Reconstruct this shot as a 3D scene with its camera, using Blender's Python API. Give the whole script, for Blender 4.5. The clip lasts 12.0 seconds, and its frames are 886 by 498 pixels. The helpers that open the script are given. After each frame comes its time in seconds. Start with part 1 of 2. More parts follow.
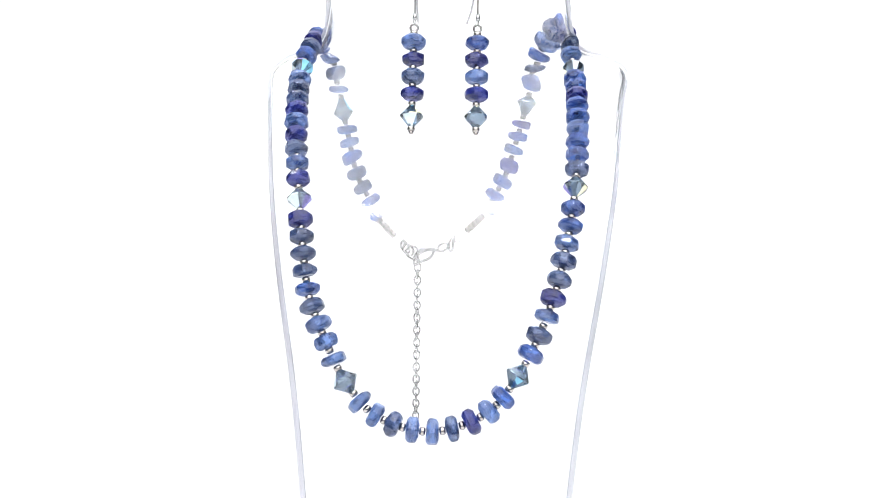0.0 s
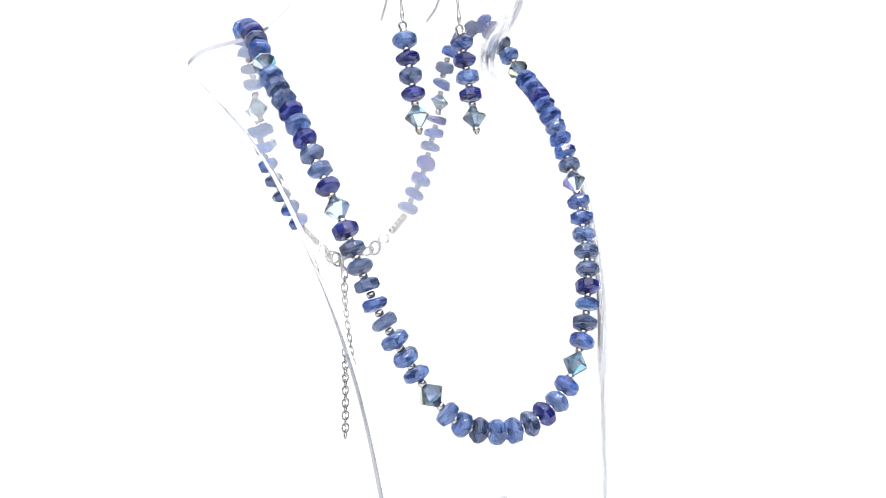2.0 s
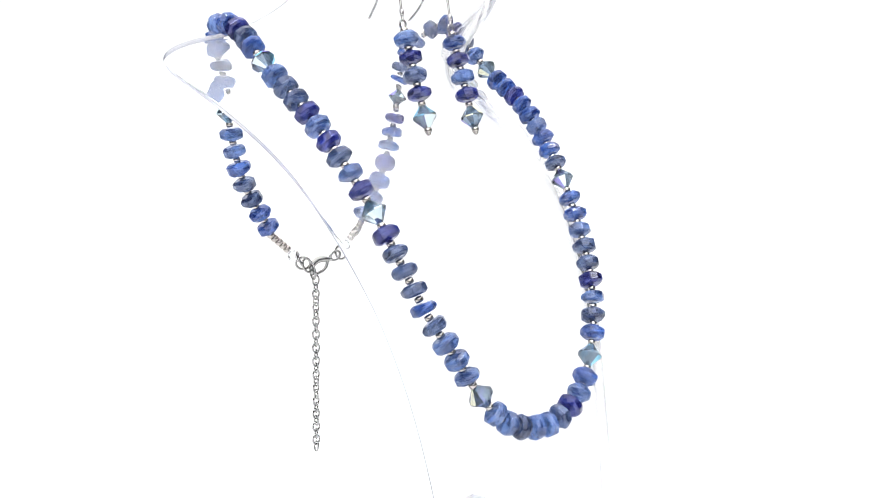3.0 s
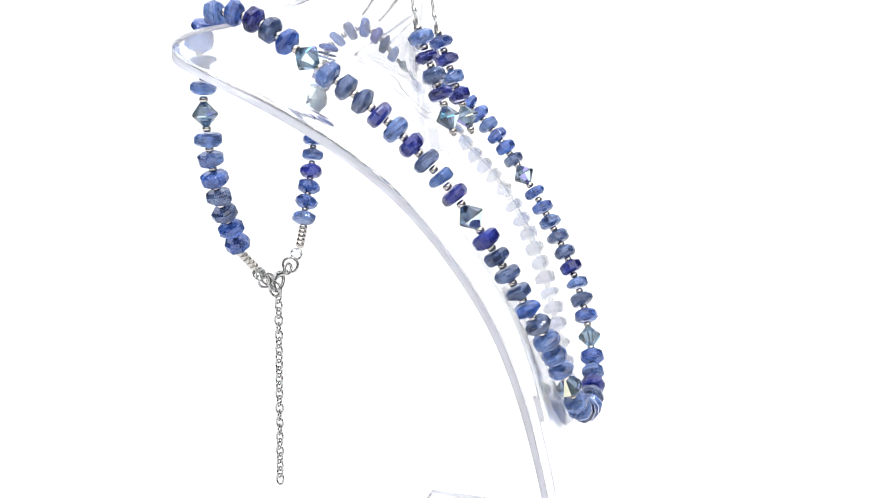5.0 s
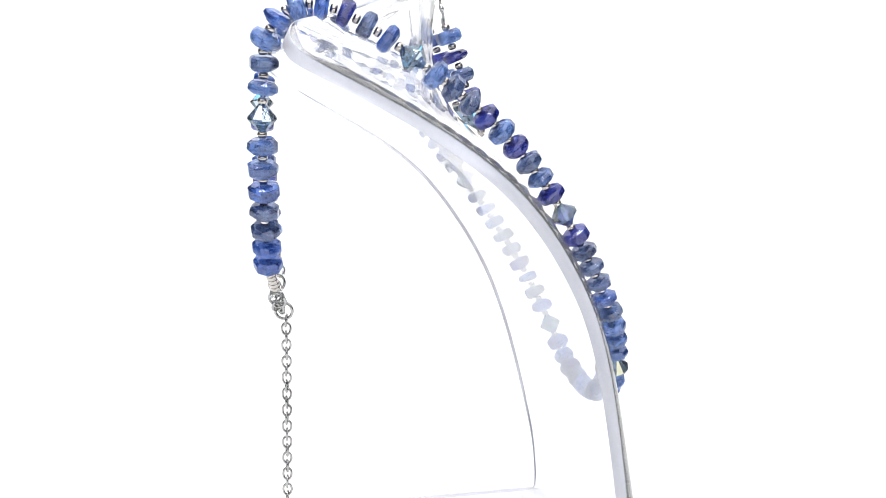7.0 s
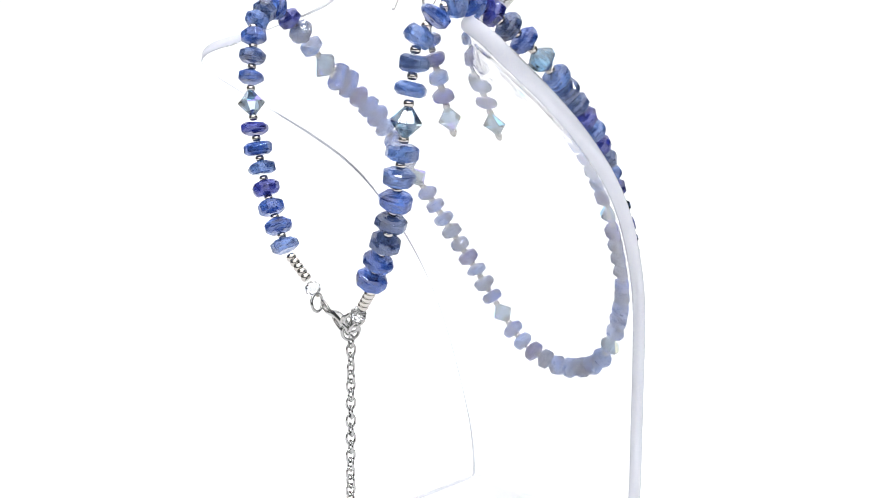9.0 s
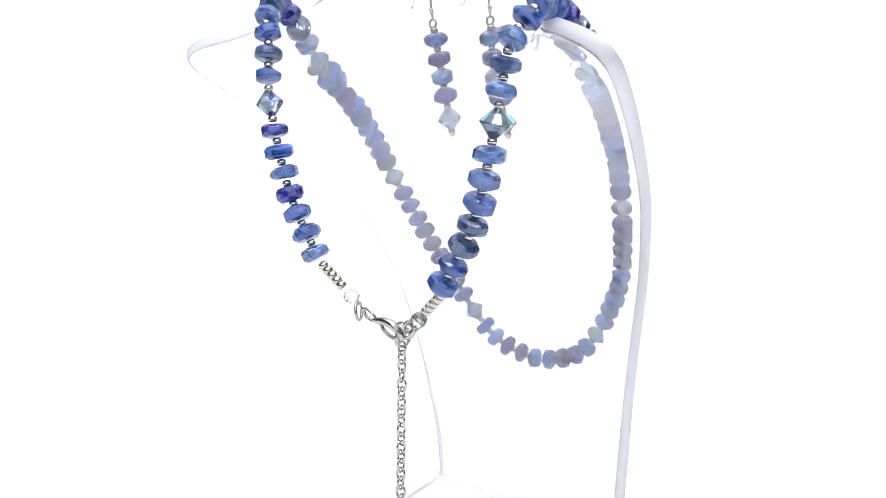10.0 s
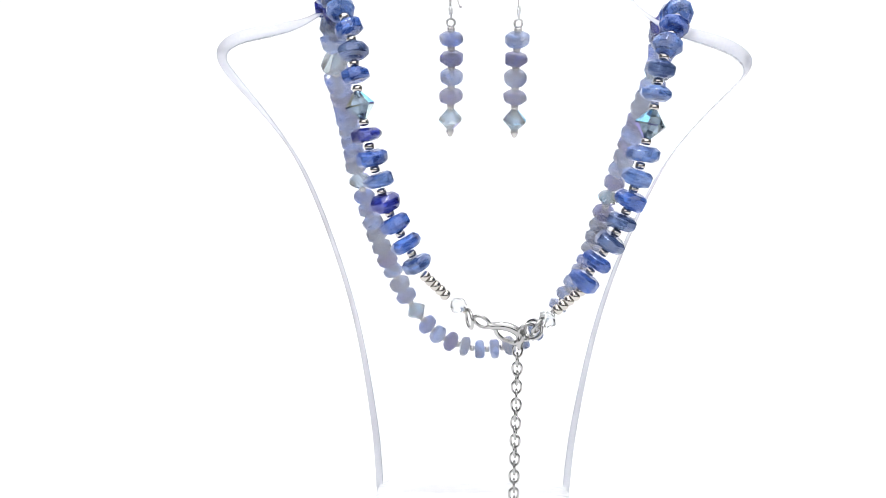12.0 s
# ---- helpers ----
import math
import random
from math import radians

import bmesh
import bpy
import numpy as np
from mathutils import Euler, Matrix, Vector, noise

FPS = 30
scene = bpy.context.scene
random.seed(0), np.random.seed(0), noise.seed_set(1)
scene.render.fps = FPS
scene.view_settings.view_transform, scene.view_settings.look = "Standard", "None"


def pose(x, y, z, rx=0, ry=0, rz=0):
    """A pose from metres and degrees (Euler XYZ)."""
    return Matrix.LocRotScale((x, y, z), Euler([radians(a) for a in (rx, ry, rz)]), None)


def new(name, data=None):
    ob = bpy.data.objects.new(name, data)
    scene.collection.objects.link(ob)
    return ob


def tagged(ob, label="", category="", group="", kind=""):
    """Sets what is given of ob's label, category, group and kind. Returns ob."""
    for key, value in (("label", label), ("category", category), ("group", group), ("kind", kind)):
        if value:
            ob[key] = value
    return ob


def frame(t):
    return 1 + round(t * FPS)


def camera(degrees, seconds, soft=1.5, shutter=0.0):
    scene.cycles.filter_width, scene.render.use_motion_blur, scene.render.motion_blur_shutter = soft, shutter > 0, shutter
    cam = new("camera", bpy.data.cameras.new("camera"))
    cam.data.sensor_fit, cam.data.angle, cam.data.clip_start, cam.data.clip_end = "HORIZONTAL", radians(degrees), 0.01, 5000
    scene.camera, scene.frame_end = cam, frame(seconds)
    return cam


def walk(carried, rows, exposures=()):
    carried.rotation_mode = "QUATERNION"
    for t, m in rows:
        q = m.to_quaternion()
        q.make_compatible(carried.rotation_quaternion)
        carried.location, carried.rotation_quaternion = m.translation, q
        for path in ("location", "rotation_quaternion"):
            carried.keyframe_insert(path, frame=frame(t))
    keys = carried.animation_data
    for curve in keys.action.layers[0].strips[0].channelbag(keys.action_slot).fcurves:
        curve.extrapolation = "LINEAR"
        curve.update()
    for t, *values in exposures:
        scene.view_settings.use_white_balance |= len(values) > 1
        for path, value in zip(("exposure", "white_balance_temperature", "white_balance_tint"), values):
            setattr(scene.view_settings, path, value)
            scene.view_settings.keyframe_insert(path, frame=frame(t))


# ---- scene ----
# Lengths are worked out in units of the camera's distance from the turning axis.
UNIT = 0.27
FLOOR = -0.524
CAM_Z = -FLOOR * UNIT

# camera: stands still, looks down a little
cam = camera(52.685, 12.0, soft=0.7)
VIEW = pose(0, -UNIT, CAM_Z, 90 - 9.476, 0, 1.142) @ pose(0, 0, 0, 0, 0, 0.892)
walk(cam, [(0.0, VIEW), (12.0, VIEW)])

# the dim room round the photo table
world = bpy.data.worlds.new("room")
scene.world = world
world.use_nodes = True
world.node_tree.nodes["Background"].inputs["Color"].default_value = (0.9, 0.95, 1.0, 1)
world.node_tree.nodes["Background"].inputs["Strength"].default_value = 0.10
scene.view_settings.exposure = 0.0
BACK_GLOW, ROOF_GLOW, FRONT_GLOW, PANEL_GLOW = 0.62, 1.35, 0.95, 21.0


def at(x, y, z):
    return Vector((x * UNIT, y * UNIT, (z - FLOOR) * UNIT))


# ---- materials ----
def material(name):
    m = bpy.data.materials.new(name)
    m.use_nodes = True
    nt = m.node_tree
    return m, nt, nt.nodes["Principled BSDF"]


def node(nt, kind, **inputs):
    n = nt.nodes.new(kind)
    for key, value in inputs.items():
        n.inputs[key.replace("_", " ")].default_value = value
    return n


def ramp(nt, stops):
    n = nt.nodes.new("ShaderNodeValToRGB")
    while len(n.color_ramp.elements) < len(stops):
        n.color_ramp.elements.new(0.5)
    for e, (p, c) in zip(n.color_ramp.elements, stops):
        e.position, e.color = p, (*c, 1)
    return n


def kyanite(name, dark, mid, light):
    m, nt, b = material(name)
    tc = nt.nodes.new("ShaderNodeTexCoord")
    info = nt.nodes.new("ShaderNodeObjectInfo")
    off = nt.nodes.new("ShaderNodeVectorMath")
    off.operation = "ADD"
    mul = nt.nodes.new("ShaderNodeMath")
    mul.operation = "MULTIPLY"
    mul.inputs[1].default_value = 37.0
    nt.links.new(info.outputs["Random"], mul.inputs[0])
    nt.links.new(tc.outputs["Object"], off.inputs[0])
    nt.links.new(mul.outputs[0], off.inputs[1])
    mp = nt.nodes.new("ShaderNodeMapping")
    mp.inputs["Scale"].default_value = (130, 380, 850)
    mp.inputs["Rotation"].default_value = (0.25, 0.1, 0.3)
    nt.links.new(off.outputs[0], mp.inputs["Vector"])
    fibre = node(nt, "ShaderNodeTexNoise", Scale=1.0, Detail=5.0, Roughness=0.62)
    nt.links.new(mp.outputs[0], fibre.inputs["Vector"])
    cloud = node(nt, "ShaderNodeTexNoise", Scale=330.0, Detail=3.0)
    nt.links.new(off.outputs[0], cloud.inputs["Vector"])
    add = nt.nodes.new("ShaderNodeMix")
    add.inputs["Factor"].default_value = 0.45
    nt.links.new(fibre.outputs["Fac"], add.inputs["A"])
    nt.links.new(cloud.outputs["Fac"], add.inputs["B"])
    r = ramp(nt, [(0.39, dark), (0.5, mid), (0.61, light)])
    nt.links.new(add.outputs["Result"], r.inputs["Fac"])
    nt.links.new(r.outputs["Color"], b.inputs["Base Color"])
    b.inputs["Roughness"].default_value = 0.055
    b.inputs["IOR"].default_value = 1.62
    b.inputs["Transmission Weight"].default_value = 0.6
    edge = node(nt, "ShaderNodeLayerWeight", Blend=0.5)
    gloss = nt.nodes.new("ShaderNodeMapRange")
    gloss.inputs["To Min"].default_value, gloss.inputs["To Max"].default_value = 0.9, 0.04
    nt.links.new(edge.outputs["Facing"], gloss.inputs["Value"])
    nt.links.new(gloss.outputs["Result"], b.inputs["Specular IOR Level"])
    bump = node(nt, "ShaderNodeBump", Strength=0.12, Distance=0.0003)
    nt.links.new(fibre.outputs["Fac"], bump.inputs["Height"])
    nt.links.new(bump.outputs["Normal"], b.inputs["Normal"])
    return m


STONE = {
    "i": kyanite("indigo_kyanite", (0.00432, 0.00655, 0.087), (0.0164, 0.0253, 0.294), (0.0648, 0.103, 0.566)),
    "b": kyanite("blue_kyanite", (0.0095, 0.0234, 0.131), (0.038, 0.114, 0.479), (0.138, 0.29, 0.805)),
    "l": kyanite("pale_blue_kyanite", (0.0294, 0.0562, 0.196), (0.112, 0.217, 0.544), (0.268, 0.421, 0.838)),
    "s": kyanite("slate_blue_kyanite", (0.019, 0.0318, 0.0925), (0.076, 0.126, 0.316), (0.207, 0.309, 0.566)),
}


def metal(name, color, rough):
    m, nt, b = material(name)
    b.inputs["Metallic"].default_value = 1.0
    b.inputs["Base Color"].default_value = (*color, 1)
    b.inputs["Roughness"].default_value = rough
    n = node(nt, "ShaderNodeTexNoise", Scale=2500.0, Detail=2.0)
    tc = nt.nodes.new("ShaderNodeTexCoord")
    nt.links.new(tc.outputs["Object"], n.inputs["Vector"])
    bump = node(nt, "ShaderNodeBump", Strength=0.15, Distance=0.0001)
    nt.links.new(n.outputs["Fac"], bump.inputs["Height"])
    nt.links.new(bump.outputs["Normal"], b.inputs["Normal"])
    return m


SILVER = metal("silver_plate", (0.50, 0.475, 0.445), 0.06)
WIRE = metal("bright_silver_wire", (0.6, 0.6, 0.6), 0.18)
STEEL = metal("steel_wire", (0.40, 0.40, 0.395), 0.08)


def crystal_material():
    m, nt, b = material("coated_blue_crystal")
    geo = nt.nodes.new("ShaderNodeNewGeometry")
    info = nt.nodes.new("ShaderNodeObjectInfo")
    add = nt.nodes.new("ShaderNodeMath")
    add.operation = "ADD"
    frac = nt.nodes.new("ShaderNodeMath")
    frac.operation = "FRACT"
    nt.links.new(geo.outputs["Random Per Island"], add.inputs[0])
    nt.links.new(info.outputs["Random"], add.inputs[1])
    nt.links.new(add.outputs[0], frac.inputs[0])
    r = ramp(nt, [(0.0, (0.08, 0.12, 0.18)), (0.35, (0.17, 0.24, 0.33)), (0.65, (0.36, 0.46, 0.57)), (1.0, (0.11, 0.16, 0.23))])
    nt.links.new(frac.outputs[0], r.inputs["Fac"])
    nt.links.new(r.outputs["Color"], b.inputs["Base Color"])
    b.inputs["Roughness"].default_value = 0.03
    b.inputs["Transmission Weight"].default_value = 0.97
    b.inputs["IOR"].default_value = 1.55
    # the iridescent coat: some facets mirror cyan, yellow-green or violet
    tint = ramp(nt, [(0.0, (0.30, 0.42, 0.50)), (0.72, (0.25, 0.72, 1.0)), (0.81, (1.0, 0.98, 0.66)), (0.86, (0.42, 0.30, 1.0)), (0.93, (0.85, 0.98, 1.0))])
    tint.color_ramp.interpolation = "CONSTANT"
    share = ramp(nt, [(0.0, (0.04, 0.04, 0.04)), (0.72, (0.55, 0.55, 0.55)), (0.81, (0.65, 0.65, 0.65)), (0.86, (0.4, 0.4, 0.4)), (0.93, (0.65, 0.65, 0.65))])
    share.color_ramp.interpolation = "CONSTANT"
    nt.links.new(frac.outputs[0], tint.inputs["Fac"])
    nt.links.new(frac.outputs[0], share.inputs["Fac"])
    coat = node(nt, "ShaderNodeBsdfGlossy", Roughness=0.05)
    nt.links.new(tint.outputs["Color"], coat.inputs["Color"])
    mix = nt.nodes.new("ShaderNodeMixShader")
    nt.links.new(share.outputs["Color"], mix.inputs[0])
    nt.links.new(b.outputs[0], mix.inputs[1])
    nt.links.new(coat.outputs[0], mix.inputs[2])
    nt.links.new(mix.outputs[0], nt.nodes["Material Output"].inputs["Surface"])
    return m


CRYSTAL = crystal_material()


def clear(name, color, ior, diffuse_share=0.0):
    m, nt, b = material(name)
    b.inputs["Base Color"].default_value = (*color, 1)
    b.inputs["Transmission Weight"].default_value = 1.0 - diffuse_share
    b.inputs["Roughness"].default_value = 0.0
    b.inputs["IOR"].default_value = ior
    return m


# A faint bluish diffuse share stands in for light trapped in the sheet.
ACRYLIC = clear("clear_acrylic", (0.975, 0.98, 1.0), 1.49, 0.048)
GLASS = clear("clear_glass", (0.80, 0.82, 0.84), 1.55)


def white_paper():
    m, nt, b = material("white_board")
    n = node(nt, "ShaderNodeTexNoise", Scale=400.0, Detail=4.0)
    r = ramp(nt, [(0.3, (0.88, 0.88, 0.885)), (0.7, (0.92, 0.92, 0.92))])
    nt.links.new(n.outputs["Fac"], r.inputs["Fac"])
    nt.links.new(r.outputs["Color"], b.inputs["Base Color"])
    b.inputs["Roughness"].default_value = 0.6
    return m


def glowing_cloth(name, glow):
    # Emission in the cloth itself replaces lamps that would light it.
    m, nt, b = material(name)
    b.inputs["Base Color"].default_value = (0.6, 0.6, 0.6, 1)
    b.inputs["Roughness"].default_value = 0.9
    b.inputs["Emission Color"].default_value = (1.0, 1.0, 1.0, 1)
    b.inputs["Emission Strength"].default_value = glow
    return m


def acrylic_rim():
    """The polished cut edge: pale diffuse lilac stands in for light inside the sheet."""
    m, nt, b = material("acrylic_cut_edge")
    n = node(nt, "ShaderNodeTexNoise", Scale=260.0, Detail=3.0)
    r = ramp(nt, [(0.3, (0.85, 0.87, 0.995)), (0.7, (0.92, 0.93, 1.0))])
    nt.links.new(n.outputs["Fac"], r.inputs["Fac"])
    tl = nt.nodes.new("ShaderNodeBsdfTranslucent")
    mix = nt.nodes.new("ShaderNodeMixShader")
    mix.inputs[0].default_value = 0.25
    nt.links.new(r.outputs["Color"], b.inputs["Base Color"])
    nt.links.new(r.outputs["Color"], tl.inputs["Color"])
    b.inputs["Roughness"].default_value = 0.12
    b.inputs["IOR"].default_value = 1.49
    b.inputs["Transmission Weight"].default_value = 0.4
    nt.links.new(b.outputs[0], mix.inputs[1])
    nt.links.new(tl.outputs[0], mix.inputs[2])
    nt.links.new(mix.outputs[0], nt.nodes["Material Output"].inputs["Surface"])
    return m


def acrylic_corner():
    # Grey painted on the bevels in place of the dark lines refraction draws there.
    m, nt, b = material("painted_corner_line")
    n = node(nt, "ShaderNodeTexNoise", Scale=350.0, Detail=3.0)
    r = ramp(nt, [(0.35, (0.30, 0.31, 0.36)), (0.65, (0.58, 0.60, 0.68))])
    nt.links.new(n.outputs["Fac"], r.inputs["Fac"])
    nt.links.new(r.outputs["Color"], b.inputs["Base Color"])
    b.inputs["Roughness"].default_value = 0.3
    return m


CORNER = acrylic_corner()
PAPER, RIM = white_paper(), acrylic_rim()
BACK, ROOF = glowing_cloth("glowing_backdrop_cloth", BACK_GLOW), glowing_cloth("added_roof_glow", ROOF_GLOW)
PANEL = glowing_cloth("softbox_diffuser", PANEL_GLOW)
FRONT = glowing_cloth("added_front_glow", FRONT_GLOW)


# ---- building helpers ----
def part(name, bm, mat, parent=None, label="", smooth=False):
    me = bpy.data.meshes.new(name)
    bm.to_mesh(me)
    bm.free()
    me.materials.append(mat)
    if smooth:
        for p in me.polygons:
            p.use_smooth = True
    ob = new(name, me)
    ob.parent = parent
    return tagged(ob, label)


def piece(name, me, m, parent, mat=None):
    ob = new(name, me)
    ob.parent = parent
    ob.matrix_basis = m
    if mat:
        ob.material_slots[0].link = "OBJECT"
        ob.material_slots[0].material = mat
    return ob


def lathe(profile, sides, twist=0.0, split=False):
    """Rings of (radius, height) round z, closed at both ends; twist turns every second ring by half a side."""
    bm = bmesh.new()
    rings = []
    for k, (r, z) in enumerate(profile):
        ring = []
        for i in range(sides):
            a = 2 * math.pi * (i + twist * (k % 2)) / sides
            ring.append(bm.verts.new((r * math.cos(a), r * math.sin(a), z)))
        rings.append(ring)
    for k, (a, b) in enumerate(zip(rings, rings[1:])):
        for i in range(sides):
            n = (i + 1) % sides
            if twist:
                if k % 2 == 0:
                    bm.faces.new((a[i], a[n], b[i]))
                    bm.faces.new((a[n], b[n], b[i]))
                else:
                    bm.faces.new((a[i], b[n], b[i]))
                    bm.faces.new((a[i], a[n], b[n]))
            else:
                bm.faces.new((a[i], a[n], b[n], b[i]))
    bm.faces.new(rings[0][::-1])
    bm.faces.new(rings[-1])
    if split:
        bmesh.ops.split_edges(bm, edges=bm.edges[:])
    return bm


def tube(points, radius, sides=8, closed=False):
    """A round wire along points; radius is one number or one for each point."""
    bm = bmesh.new()
    pts = [Vector(p) for p in points]
    n = len(pts)
    rings = []
    thick = radius if isinstance(radius, list) else [radius] * n
    ref = None
    for i, p in enumerate(pts):
        q0, q1 = (pts[i - 1], pts[(i + 1) % n]) if closed else (pts[max(i - 1, 0)], pts[min(i + 1, n - 1)])
        t = (q1 - q0).normalized()
        if ref is None:
            ref = t.orthogonal().normalized()
        ref = (ref - t * ref.dot(t)).normalized()
        side = t.cross(ref)
        rings.append([bm.verts.new(p + thick[i] * (ref * math.cos(2 * math.pi * k / sides) + side * math.sin(2 * math.pi * k / sides))) for k in range(sides)])
    for a, b in zip(rings, rings[1:] + (rings[:1] if closed else [])):
        for k in range(sides):
            m = (k + 1) % sides
            bm.faces.new((a[k], a[m], b[m], b[k]))
    if not closed:
        bm.faces.new(rings[0][::-1])
        bm.faces.new(rings[-1])
    return bm


def mesh_of(name, bm, mat, smooth=False):
    me = bpy.data.meshes.new(name)
    bm.normal_update()
    bm.to_mesh(me)
    bm.free()
    me.materials.append(mat)
    if smooth:
        for p in me.polygons:
            p.use_smooth = len(p.vertices) <= 4
    return me


def spline(nodes, steps=24):
    """A smooth curve through nodes (centripetal enough for even spacing); also the index of each node on it."""
    out, marks = [], []
    p = [Vector(n) for n in nodes]
    p = [2 * p[0] - p[1]] + p + [2 * p[-1] - p[-2]]
    for i in range(1, len(p) - 2):
        marks.append(len(out))
        d = (p[i + 1] - p[i]).length
        m0 = (p[i + 1] - p[i - 1]) / ((p[i + 1] - p[i]).length + (p[i] - p[i - 1]).length) * d
        m1 = (p[i + 2] - p[i]) / ((p[i + 2] - p[i + 1]).length + (p[i + 1] - p[i]).length) * d
        for k in range(steps):
            t = k / steps
            out.append((2 * t**3 - 3 * t**2 + 1) * p[i] + (t**3 - 2 * t**2 + t) * m0 + (3 * t**2 - 2 * t**3) * p[i + 1] + (t**3 - t**2) * m1)
    marks.append(len(out))
    out.append(p[-2])
    return out, marks


def along(direction, where, spin=0.0, scale=1.0):
    return Matrix.Translation(where) @ Vector(direction).to_track_quat("Z", "Y").to_matrix().to_4x4() @ Matrix.Rotation(spin, 4, "Z") @ Matrix.Scale(scale, 4)


# ---- the place: a white table under a softbox; the cloths round it glow as added light ----
def slab(name, lo, hi, mat, parent=None):
    bm = bmesh.new()
    bmesh.ops.create_cube(bm, size=1.0)
    for v in bm.verts:
        v.co = [lo[i] + (v.co[i] + 0.5) * (hi[i] - lo[i]) for i in range(3)]
    return part(name, bm, mat, parent)


TX, TY0, TY1, TZ = 0.75, -0.5, 0.8, 0.8
tagged(slab("floor", (-TX, TY0, -0.02), (TX, TY1, 0), PAPER), "plain white board floor of a photo table", "floor", kind="structure")
tagged(slab("wall_back", (-TX, TY1, -0.02), (TX, TY1 + 0.01, TZ), BACK), "plain white cloth backdrop with an even glow of its own", "wall", kind="structure")
# out of view: a glowing cover added for soft light from above
tagged(slab("ceiling", (-TX, TY0, TZ), (TX, TY1, TZ + 0.01), ROOF), "unseen glowing white cloth added overhead as fill light", "ceiling", kind="structure")
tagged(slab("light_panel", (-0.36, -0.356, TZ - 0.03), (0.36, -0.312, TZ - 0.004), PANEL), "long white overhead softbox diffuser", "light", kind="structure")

# out of view: added to brighten the sheet's reflections and the beads from the front
tagged(slab("front_fill", (-0.45, TY0 - 0.01, 0.20), (0.45, TY0, TZ), FRONT), "unseen glowing sheet added over the camera as fill light", "wall", kind="structure")

# ---- the stand: one bent sheet of clear acrylic in the shape of a bust ----
MID = -0.0200
# half width, depth and height along the cut edge, from the back of the foot over the shoulder to the neck
EDGE = [(0.126, 0.057, -0.517), (0.126, -0.105, -0.517), (0.1265, -0.1345, -0.5165), (0.127, -0.1425, -0.508), (0.1285, -0.1425, -0.48), (0.1315, -0.1385, -0.44), (0.1355, -0.131, -0.4),
        (0.1435, -0.116, -0.33), (0.1545, -0.097, -0.26), (0.1676, -0.074, -0.2), (0.178, -0.042, -0.15), (0.1895, -0.0045, -0.1), (0.1987, 0.042, -0.06),
        (0.211, 0.1115, -0.02), (0.228, 0.186, 0.02), (0.234, 0.203, 0.036), (0.222, 0.205, 0.050), (0.19, 0.197, 0.058), (0.165, 0.18, 0.065),
        (0.148, 0.13, 0.085), (0.138, 0.075, 0.11), (0.135, 0.06, 0.15), (0.12, 0.06, 0.2)]
# depth and height along the middle, and how late the sheet curls towards the edge
CENTRE = [(0.057, -0.517, 7), (-0.105, -0.517, 7), (-0.1575, -0.5165, 7), (-0.1655, -0.508, 7), (-0.1660, -0.48, 7), (-0.1630, -0.44, 7), (-0.1535, -0.4, 7), (-0.136, -0.33, 7),
          (-0.117, -0.26, 7), (-0.094, -0.2, 7), (-0.0655, -0.15, 7), (-0.032, -0.1, 7), (-0.003, -0.07, 6), (0.018, -0.045, 4.5), (0.031, -0.02, 3),
          (0.036, -0.01, 2.5), (0.04, 0.0, 2.3), (0.043, 0.01, 2.2), (0.046, 0.02, 2.1), (0.05, 0.04, 2), (0.053, 0.08, 2), (0.055, 0.13, 2), (0.055, 0.2, 2)]

# how far the hand-bent shoulder of one side departs from the other, row by row
LEAN = [(0, 0, 0)] * 10 + [(-0.0007, -0.0022, 0), (-0.001, -0.0035, 0), (-0.0013, -0.0051, 0.0012), (-0.0036, -0.0071, 0.004), (-0.0028, -0.003, 0.0016),
                          (0.0017, 0.0026, -0.0026), (0.0044, 0.0032, -0.0025), (0.0026, 0.0019, 0)] + [(0, 0, 0)] * 5


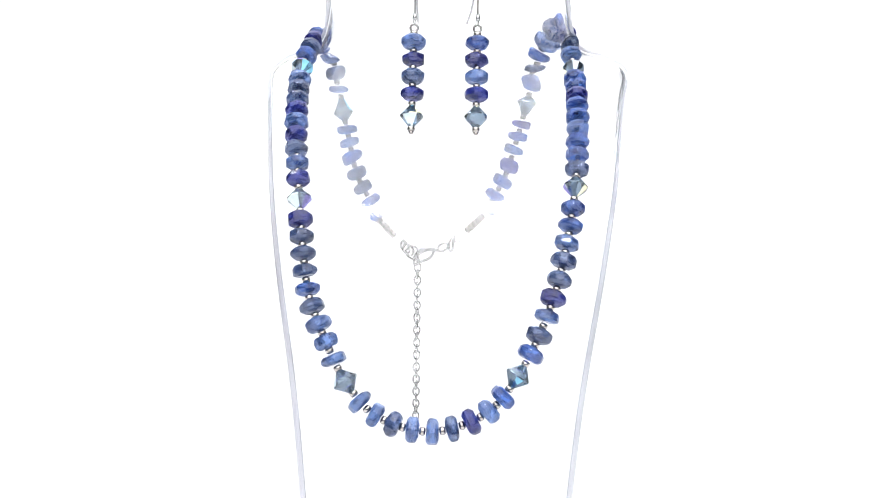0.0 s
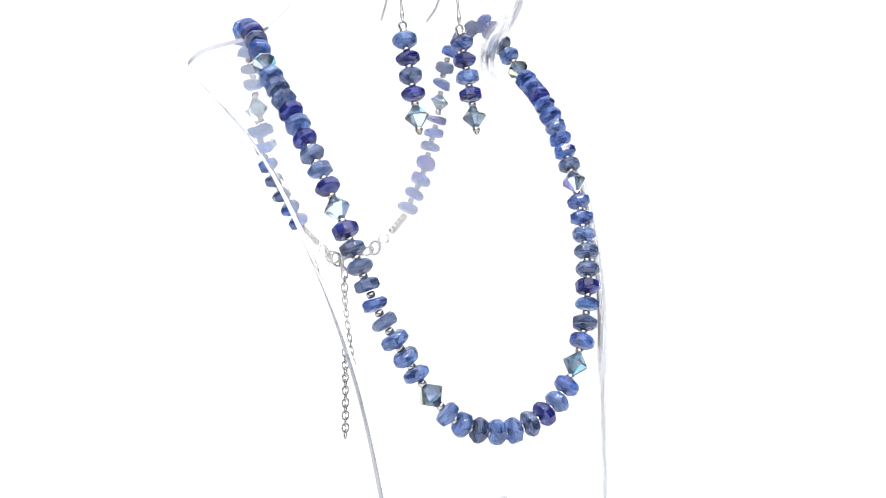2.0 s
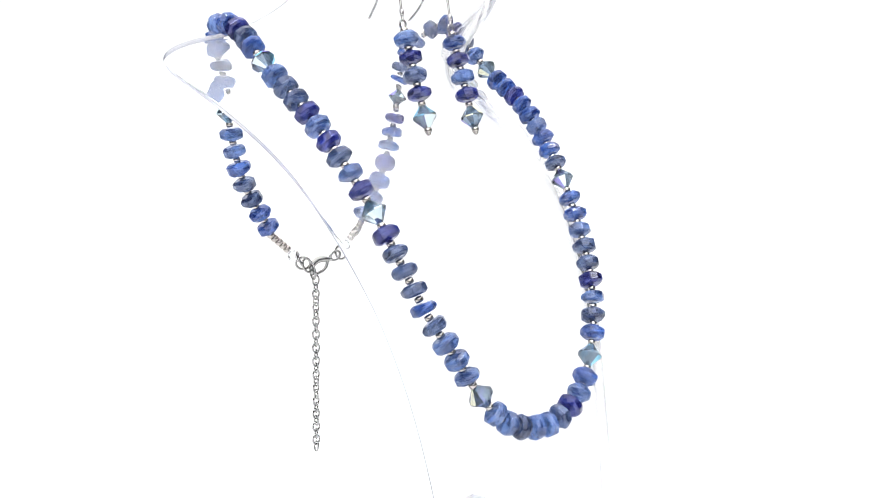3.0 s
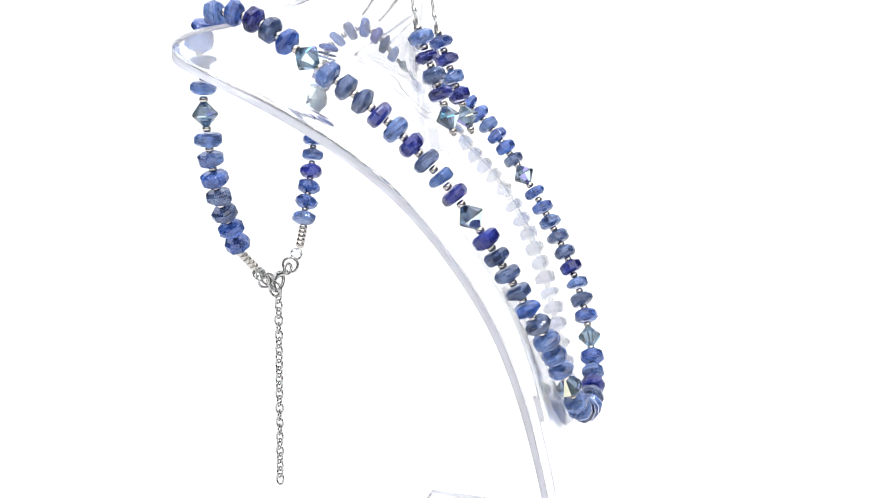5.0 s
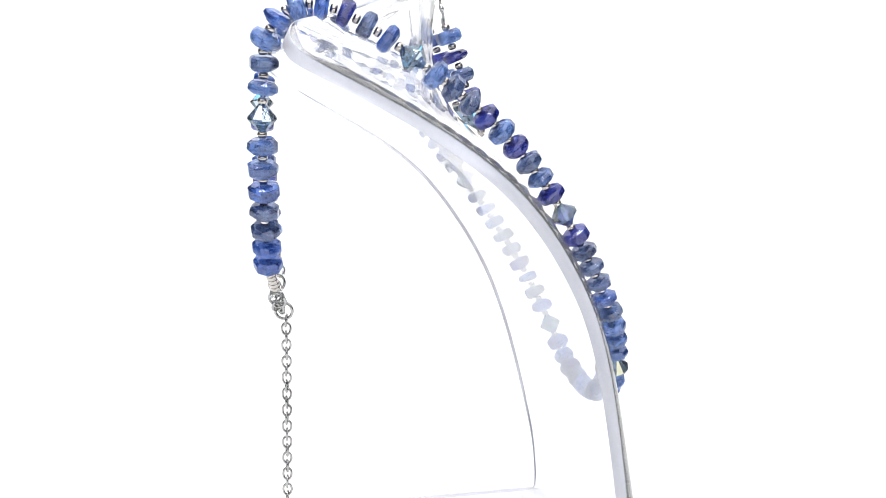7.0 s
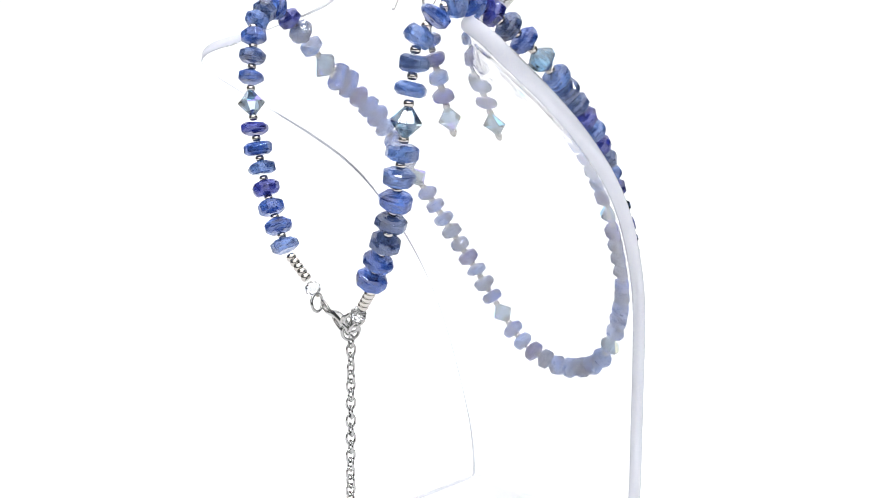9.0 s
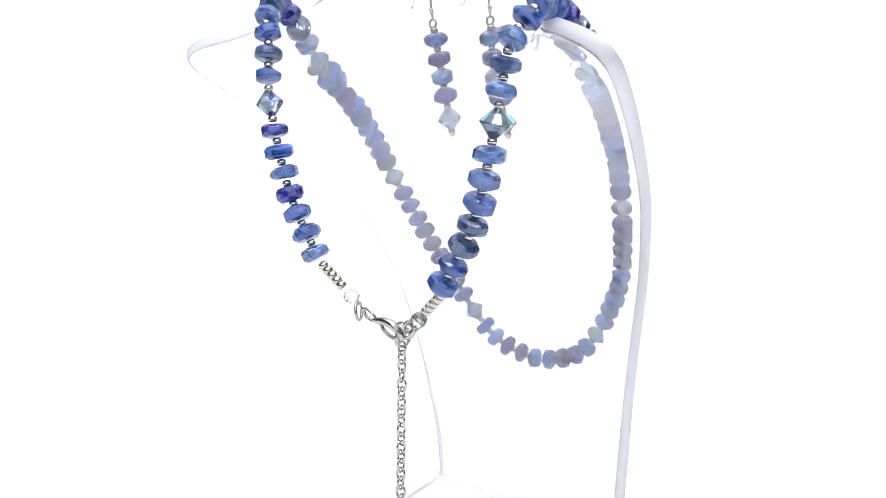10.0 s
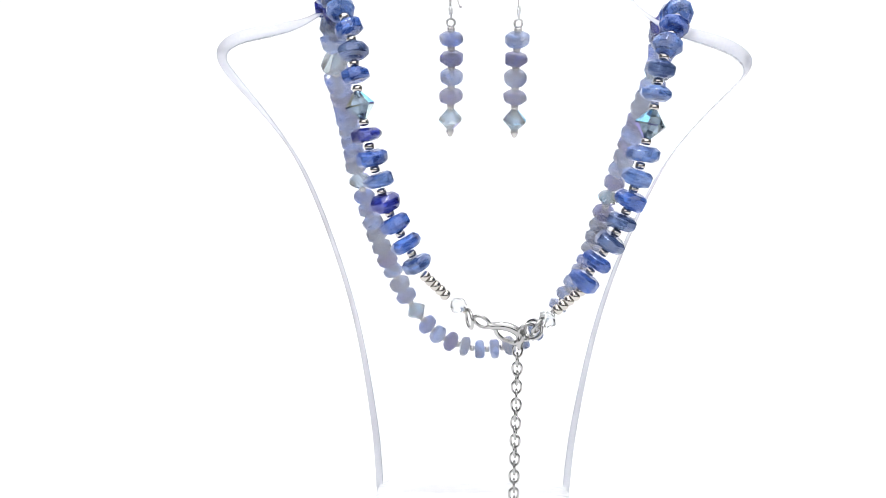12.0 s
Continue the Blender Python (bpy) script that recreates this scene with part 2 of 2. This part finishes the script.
def bust_stand():
    edge, _ = spline([at(*e) for e in EDGE], 5)
    centre, _ = spline([at(0, *c[:2]) for c in CENTRE], 5)
    curl = np.interp(np.arange(len(edge)) / 5, range(len(CENTRE)), [c[2] for c in CENTRE])
    leant, _ = spline([at(*e) + Vector(d) * UNIT for e, d in zip(EDGE, LEAN)], 5)
    # even out the bends above the fold of the foot
    for _ in range(14):
        for row in (edge, centre, leant):
            row[27:-1] = [(row[i - 1] + 2 * row[i] + row[i + 1]) / 4 for i in range(27, len(row) - 1)]
        curl[27:-1] = (curl[26:-2] + 2 * curl[27:-1] + curl[28:]) / 4
    lean = [b - a for a, b in zip(edge, leant)]
    cols, bm, rows = 96, bmesh.new(), []
    for e, c, power, bend in zip(edge, centre, curl, lean):
        row = []
        twist = np.interp(c.z / UNIT + FLOOR, (-0.3, -0.2, -0.12, -0.06, -0.02, 0.02), (0.045, 0.042, 0.030, 0.014, 0.004, 0.0))
        lip = np.interp(e.z / UNIT + FLOOR, (-0.4, -0.25, -0.12, 0.03, 0.1, 0.2), (0.1, 0.1, 0.15, 0.5, 0.4, 0.3))
        for j in range(cols + 1):
            s = 2 * j / cols - 1
            f = abs(s) ** power
            # a narrow lip turns back along the cut edge
            u = max(0.0, (abs(s) - 0.88) / 0.12)
            out = math.copysign(abs(s) + lip * 0.12 * u * (1 - u), s)
            off = bend * (f if s < 0 else 0.0)
            row.append(bm.verts.new((MID * UNIT + out * e.x + off.x, c.y + (e.y - c.y) * f + twist * s * e.x + off.y, c.z + (e.z - c.z) * f + off.z)))
        rows.append(row)
    for a, b in zip(rows, rows[1:]):
        for j in range(cols):
            bm.faces.new((a[j], a[j + 1], b[j + 1], b[j]))
    bm.normal_update()
    stand = tagged(new("bust_stand"), "clear bent acrylic bust-shaped jewellery display stand", "display stand")
    sheet = part("sheet", bm, ACRYLIC, stand, smooth=True)
    thick = sheet.modifiers.new("thickness", "SOLIDIFY")
    thick.thickness, thick.offset = 0.0036, 0.0
    thick.use_even_offset = True
    bev = sheet.modifiers.new("bevel", "BEVEL")
    bev.width, bev.segments, bev.limit_method, bev.angle_limit = 0.00022, 1, "ANGLE", radians(50)
    bev.use_clamp_overlap = False
    sheet.data.materials.append(RIM)
    sheet.data.materials.append(CORNER)
    thick.material_offset_rim = 1
    bev.material = 2
    sheet.visible_shadow = False
    return stand


stand = bust_stand()

# ---- bead meshes ----
R = 0.0134 * UNIT
H = 0.0062 * UNIT


def bead_meshes():
    """Cut rondelles: flat ends, slanted shoulders and a girdle of upright facets, each a little wedged and uneven."""
    out = []
    for k in range(9):
        rng = random.Random(k + 5)
        r, h = R * rng.uniform(0.94, 1.06), H * rng.uniform(0.82, 1.14)
        w = rng.uniform(0.38, 0.62)
        prof = [(r * 0.30, -h), (r * 0.74, -h * 0.98), (r, -h * w), (r, h * w), (r * 0.74, h * 0.98), (r * 0.30, h)]
        bm = lathe(prof, rng.choice((8, 9, 10)), 0.0)
        lean, turn, oval = rng.uniform(0.0, 0.13), rng.uniform(0, 6.28), rng.uniform(0.94, 1.0)
        lift = [Vector([rng.uniform(-1, 1) for _ in range(3)]) * r * 0.028 for _ in bm.verts]
        for v, d in zip(bm.verts, lift):
            side = v.co.x * math.cos(turn) + v.co.y * math.sin(turn)
            v.co += d
            v.co.z += lean * side * (1 if v.co.z > 0 else -1)
            v.co.x *= oval
        bmesh.ops.bevel(bm, geom=bm.edges[:], offset=r * 0.035, segments=1, profile=0.5, affect="EDGES")
        out.append(mesh_of("rondelle", bm, STONE["b"]))
    return out


def bicone_mesh(r, h):
    prof = [(r * 0.2, -h), (r, -h * 0.06), (r, h * 0.06), (r * 0.2, h)]
    return mesh_of("bicone", lathe(prof, 10, 0.0, split=True), CRYSTAL)


def ball_mesh(r, h, mat, sides=12, rings=7):
    prof = [(r * (0.35 + 0.65 * max(0.0, math.sin(math.pi * k / (rings - 1))) ** 0.6), h * -math.cos(math.pi * k / (rings - 1))) for k in range(rings)]
    return mesh_of("ball", lathe(prof, sides), mat, smooth=True)


RONDELLES = bead_meshes()
BICONE = bicone_mesh(0.0133 * UNIT, 0.0130 * UNIT)
SPACER = ball_mesh(0.0045 * UNIT, 0.0032 * UNIT, SILVER)
SEED = ball_mesh(0.0052 * UNIT, 0.0034 * UNIT, SILVER, 16, 13)
CLEAR = mesh_of("clear_ball", lathe([(r * 0.0080 * UNIT, h * 0.0074 * UNIT) for r, h in ((0.3, -1), (0.8, -0.66), (1, 0), (0.8, 0.66), (0.3, 1))], 8, 0.5), GLASS)

# ---- the necklace ----
L7, R7 = (-0.114, 0.2182, -0.1563), (0.0347, 0.2106, -0.1456)
STRING = [L7, (-0.1446, 0.2219, -0.1014), (-0.1642, 0.223, -0.018), (-0.1705, 0.2207, 0.0285), (-0.1758, 0.2203, 0.0488), (-0.1877, 0.1956, 0.0763),
          (-0.189, 0.1553, 0.0719), (-0.1948, 0.0956, 0.0356), (-0.1869, 0.0094, -0.0297), (-0.1723, -0.0568, -0.1063), (-0.1543, -0.1116, -0.1961),
          (-0.1346, -0.1315, -0.239), (-0.1125, -0.1449, -0.2781), (-0.0803, -0.1526, -0.311), (-0.0249, -0.156, -0.3245), (0.0283, -0.1516, -0.3062),
          (0.0592, -0.142, -0.2704), (0.0813, -0.1277, -0.2296), (0.1018, -0.1012, -0.1768), (0.1211, -0.0454, -0.0899),
          (0.1286, 0.0223, -0.0099), (0.1304, 0.0917, 0.0385), (0.1274, 0.1281, 0.0714), (0.1207, 0.1632, 0.0945), (0.1039, 0.1986, 0.0737), (0.0956, 0.2054, 0.0561),
          (0.0899, 0.212, 0.0204), (0.0856, 0.2153, -0.0062), (0.0634, 0.2138, -0.0907), R7]
# which nodes carry crystals; the stones' hues from one end to the other
CRYSTAL_NODES = [2, 7, 9, 12, 16, 19, 21, 27]
HUES = "bbssbll" + "lslblbisb" + "lssilisli" + "isssbslll" + "llsllsilb" + "bslisslbb" + "sbblbbibb" + "lsibslbsb" + "iblibbl"


def necklace():
    thing = tagged(new("necklace"), "blue kyanite bead necklace with crystals, draped over the stand", "necklace")
    rng = random.Random(3)
    pts, marks = spline([at(*n) for n in STRING])
    length = [0.0]
    for a, b in zip(pts, pts[1:]):
        length.append(length[-1] + (b - a).length)

    def place(s):
        i = max(0, min(len(pts) - 2, int(np.searchsorted(length, s)) - 1))
        f = (s - length[i]) / max(length[i + 1] - length[i], 1e-9)
        lo, hi = max(i - 4, 0), min(i + 5, len(pts) - 1)
        return pts[i].lerp(pts[i + 1], f), (pts[hi] - pts[lo]).normalized()

    stops = [length[0]] + [length[marks[k]] for k in CRYSTAL_NODES] + [length[-1]]
    half_c, half_b = 0.0122, 0.0070
    count = 0
    for k, (a, b) in enumerate(zip(stops, stops[1:])):
        end = k in (0, len(stops) - 2)
        n = 7 if end else 9
        # pieces between: stones at even steps, larger step next to a crystal
        extra = (half_c - half_b) * UNIT
        if k == 0:
            step = (b - a - extra) / n
            where = [a + i * step for i in range(n)]
            gaps = [a + (i + 0.5) * step for i in range(n - 1)] + [b - half_c * UNIT - 0.0026 * UNIT]
        elif k == len(stops) - 2:
            step = (b - a - extra) / n
            where = [a + extra + (i + 1) * step for i in range(n)]
            gaps = [a + half_c * UNIT + 0.0026 * UNIT] + [w - 0.5 * step for w in where[1:]]
        else:
            step = (b - a - 2 * extra) / (n + 1)
            where = [a + extra + (i + 1) * step for i in range(n)]
            gaps = [a + half_c * UNIT + 0.0026 * UNIT] + [w - 0.5 * step for w in where[1:]] + [b - half_c * UNIT - 0.0026 * UNIT]
        for w in where:
            p, d = place(w)
            tilt = Vector([rng.uniform(-0.09, 0.09) for _ in range(3)])
            piece("bead", rng.choice(RONDELLES), along(d + tilt, p, rng.uniform(0, 6.3), 1.07 if end else 1.0), thing, STONE[HUES[count]])
            count += 1
        for w in gaps:
            p, d = place(w)
            piece("spacer", SPACER, along(d, p), thing)
        if k < len(stops) - 2:
            p, d = place(b)
            tagged(piece("crystal", BICONE, along(d, p, rng.uniform(0, 6.3)), thing), "iridescent slate-blue bicone crystal")
    fastening(thing)
    return thing


def ring_mesh(a, b, wire, name="ring"):
    pts = [(a * math.cos(t), b * math.sin(t), 0) for t in np.linspace(0, 2 * math.pi, 18, endpoint=False)]
    return mesh_of(name, tube(pts, wire, 8, True), STEEL, smooth=True)


def claw_mesh():
    """A lobster clasp: a hooked body with a gap closed by a lever, and a small ring at its tail, along x."""
    u = UNIT
    body = [(0.0, 0, 0), (0.004, 0, 0.0012), (0.010, 0, 0.0050), (0.018, 0, 0.0078), (0.026, 0, 0.0072), (0.0315, 0, 0.0035), (0.0325, 0, -0.0015), (0.0295, 0, -0.0055), (0.024, 0, -0.0062)]
    pts, _ = spline([Vector(p) * u for p in body], 6)
    bm = tube(pts, [(0.0020 + 0.0022 * math.sin(math.pi * min(1.0, 0.12 + 0.95 * k / len(pts)))) * u for k in range(len(pts))], 10)
    lever, _ = spline([Vector(p) * u for p in ((0.006, 0, 0.001), (0.012, 0, -0.0045), (0.019, 0, -0.0068), (0.024, 0, -0.0062))], 6)
    return mesh_of("claw", bm, STEEL, smooth=True), mesh_of("lever", tube(lever, 0.0021 * u, 8), STEEL, smooth=True)


def fastening(thing):
    """Small silver beads, a clear bead and links on both ends, the clasp, and the chain that hangs from it."""
    runs = ((at(*L7), at(-0.112, 0.2165, -0.166), at(-0.0925, 0.211, -0.1845), at(-0.0835, 0.2095, -0.1945)),
            (at(*R7), at(0.0275, 0.208, -0.1575), at(0.0091, 0.2036, -0.1752), at(-0.0027, 0.2034, -0.1848)))
    for end, first, last, ball in runs:
        d = (last - first).normalized()
        for k in range(5):
            piece("silver_bead", SEED, along(d, first.lerp(last, k / 4)), thing)
        tagged(piece("clear_bead", CLEAR, along(d, ball), thing), "clear faceted glass bead")
        piece("crimp", SPACER, along(d, ball + d * 0.0085 * UNIT, 0, 0.55), thing)
    oval = ring_mesh(0.0078 * UNIT, 0.0050 * UNIT, 0.0017 * UNIT, "oval_link")
    tail, start = at(-0.0070, 0.2035, -0.1890), at(-0.0305, 0.2040, -0.2030)
    pull = (start - tail).normalized()
    ring = ring_mesh(0.0088 * UNIT, 0.0088 * UNIT, 0.0016 * UNIT, "jump_ring")
    piece("jump_ring", ring, along((-0.93, -0.33, 0.12), at(-0.0132, 0.2060, -0.1965)), thing)
    turn = pull.to_track_quat("X", "Z").to_matrix().to_4x4() @ Matrix.Rotation(radians(110), 4, "X")
    piece("oval_link", oval, Matrix.Translation(tail.lerp(start, 0.74)) @ turn, thing)
    claw = Matrix.Translation(at(-0.0300, 0.2040, -0.2025)) @ Matrix.Rotation(radians(180), 4, "Z") @ Matrix.Rotation(radians(24), 4, "Y") @ Matrix.Rotation(radians(20), 4, "X")
    body, lever = claw_mesh()
    clasp = tagged(piece("clasp", body, claw, thing), "polished silver lobster clasp")
    piece("lever", lever, Matrix.Identity(4), clasp)
    for x, y, z, a, b in ((-0.0660, 0.206, -0.2075, 70, 20), (-0.0715, 0.2075, -0.2045, 110, -35), (-0.0610, 0.2015, -0.2160, 85, 75), (-0.0760, 0.2085, -0.2010, 60, 60)):
        piece("jump_ring", ring, Matrix.Translation(at(x, y, z)) @ Matrix.Rotation(radians(b), 4, "Z") @ Matrix.Rotation(radians(a), 4, "X"), thing)
    link = ring_mesh(0.0044 * UNIT, 0.0064 * UNIT, 0.00118 * UNIT, "link")
    top, low = at(-0.0582, 0.1990, -0.2270), at(-0.0586, 0.2003, -0.4464)
    n = 26
    rng = random.Random(8)
    for k in range(n):
        p = top.lerp(low, k / (n - 1))
        turn = (84 if k % 2 else -4) + rng.uniform(-9, 9) + 6 * math.sin(k * 0.5)
        m = Matrix.Translation(p) @ Matrix.Rotation(radians(turn), 4, "Z") @ Matrix.Rotation(radians(90 + rng.uniform(-6, 6)), 4, "X")
        piece("link", link, m, thing)


necklace_thing = necklace()


# ---- the earrings ----
def earring(x, hues, seed, sway):
    thing = tagged(new("earring"), "drop earring of blue stones and crystal on steel hook", "earring", "pair of earrings")
    rng = random.Random(seed)
    top, low = at(x, 0.0312, 0.0634), at(x, 0.0001, -0.0185)
    d = (low - top).normalized()
    full = (low - top).length
    step = (full - 0.0052 * UNIT) / 4.0
    for k in range(4):
        piece("bead", RONDELLES[(seed + k) % 9], along(d, top + d * step * k, rng.uniform(0, 6), 1.02), thing, STONE[hues[k]])
        if k:
            piece("spacer", SPACER, along(d, top + d * step * (k - 0.5)), thing)
    piece("spacer", SPACER, along(d, top - d * 0.010 * UNIT), thing)
    piece("spacer", SPACER, along(d, low - d * 0.0145 * UNIT), thing)
    tagged(piece("crystal", BICONE, along(d, low, rng.uniform(0, 6)), thing), "iridescent slate-blue bicone crystal")
    piece("spacer", SPACER, along(d, low + d * 0.0148 * UNIT), thing)
    piece("headpin", SPACER, along(d, low + d * 0.0186 * UNIT, 0, 0.6), thing)
    loop = ring_mesh(0.0042 * UNIT, 0.0042 * UNIT, 0.0013 * UNIT)
    eye = top - d * 0.0170 * UNIT
    piece("eye", loop, Matrix.Translation(eye) @ Matrix.Rotation(radians(90), 4, "X"), thing)
    nodes = [eye + Vector(v) * UNIT for v in ((0, 0, 0.004), (0.0005, 0.003, 0.016), (0, 0.007, 0.035), (0, 0.016, 0.052), (0, 0.030, 0.054),
                                              (0.3 * sway, 0.041, 0.042), (0.6 * sway, 0.051, 0.024), (sway, 0.062, 0.010))]
    wire, _ = spline(nodes, 8)
    hook = part("hook", tube(wire, 0.0013 * UNIT), WIRE, thing, "thin bright silver ear wire", smooth=True)
    coil = tube([nodes[0].lerp(nodes[1], f) for f in (0.4, 0.7, 1.0)], 0.0024 * UNIT)
    part("coil", coil, WIRE, hook, smooth=True)
    return thing


earring_a = earring(-0.0571, "lisi", 1, 0.002)
earring_b = earring(0.0143, "bili", 4, -0.012)


# ---- the turning ----
def motions():
    rows = [(float(t), pose(0, 0, 0, 0, 0, 14.9066 * t)) for t in range(13)]
    for thing in (stand, necklace_thing, earring_a, earring_b):
        walk(thing, rows)


motions()
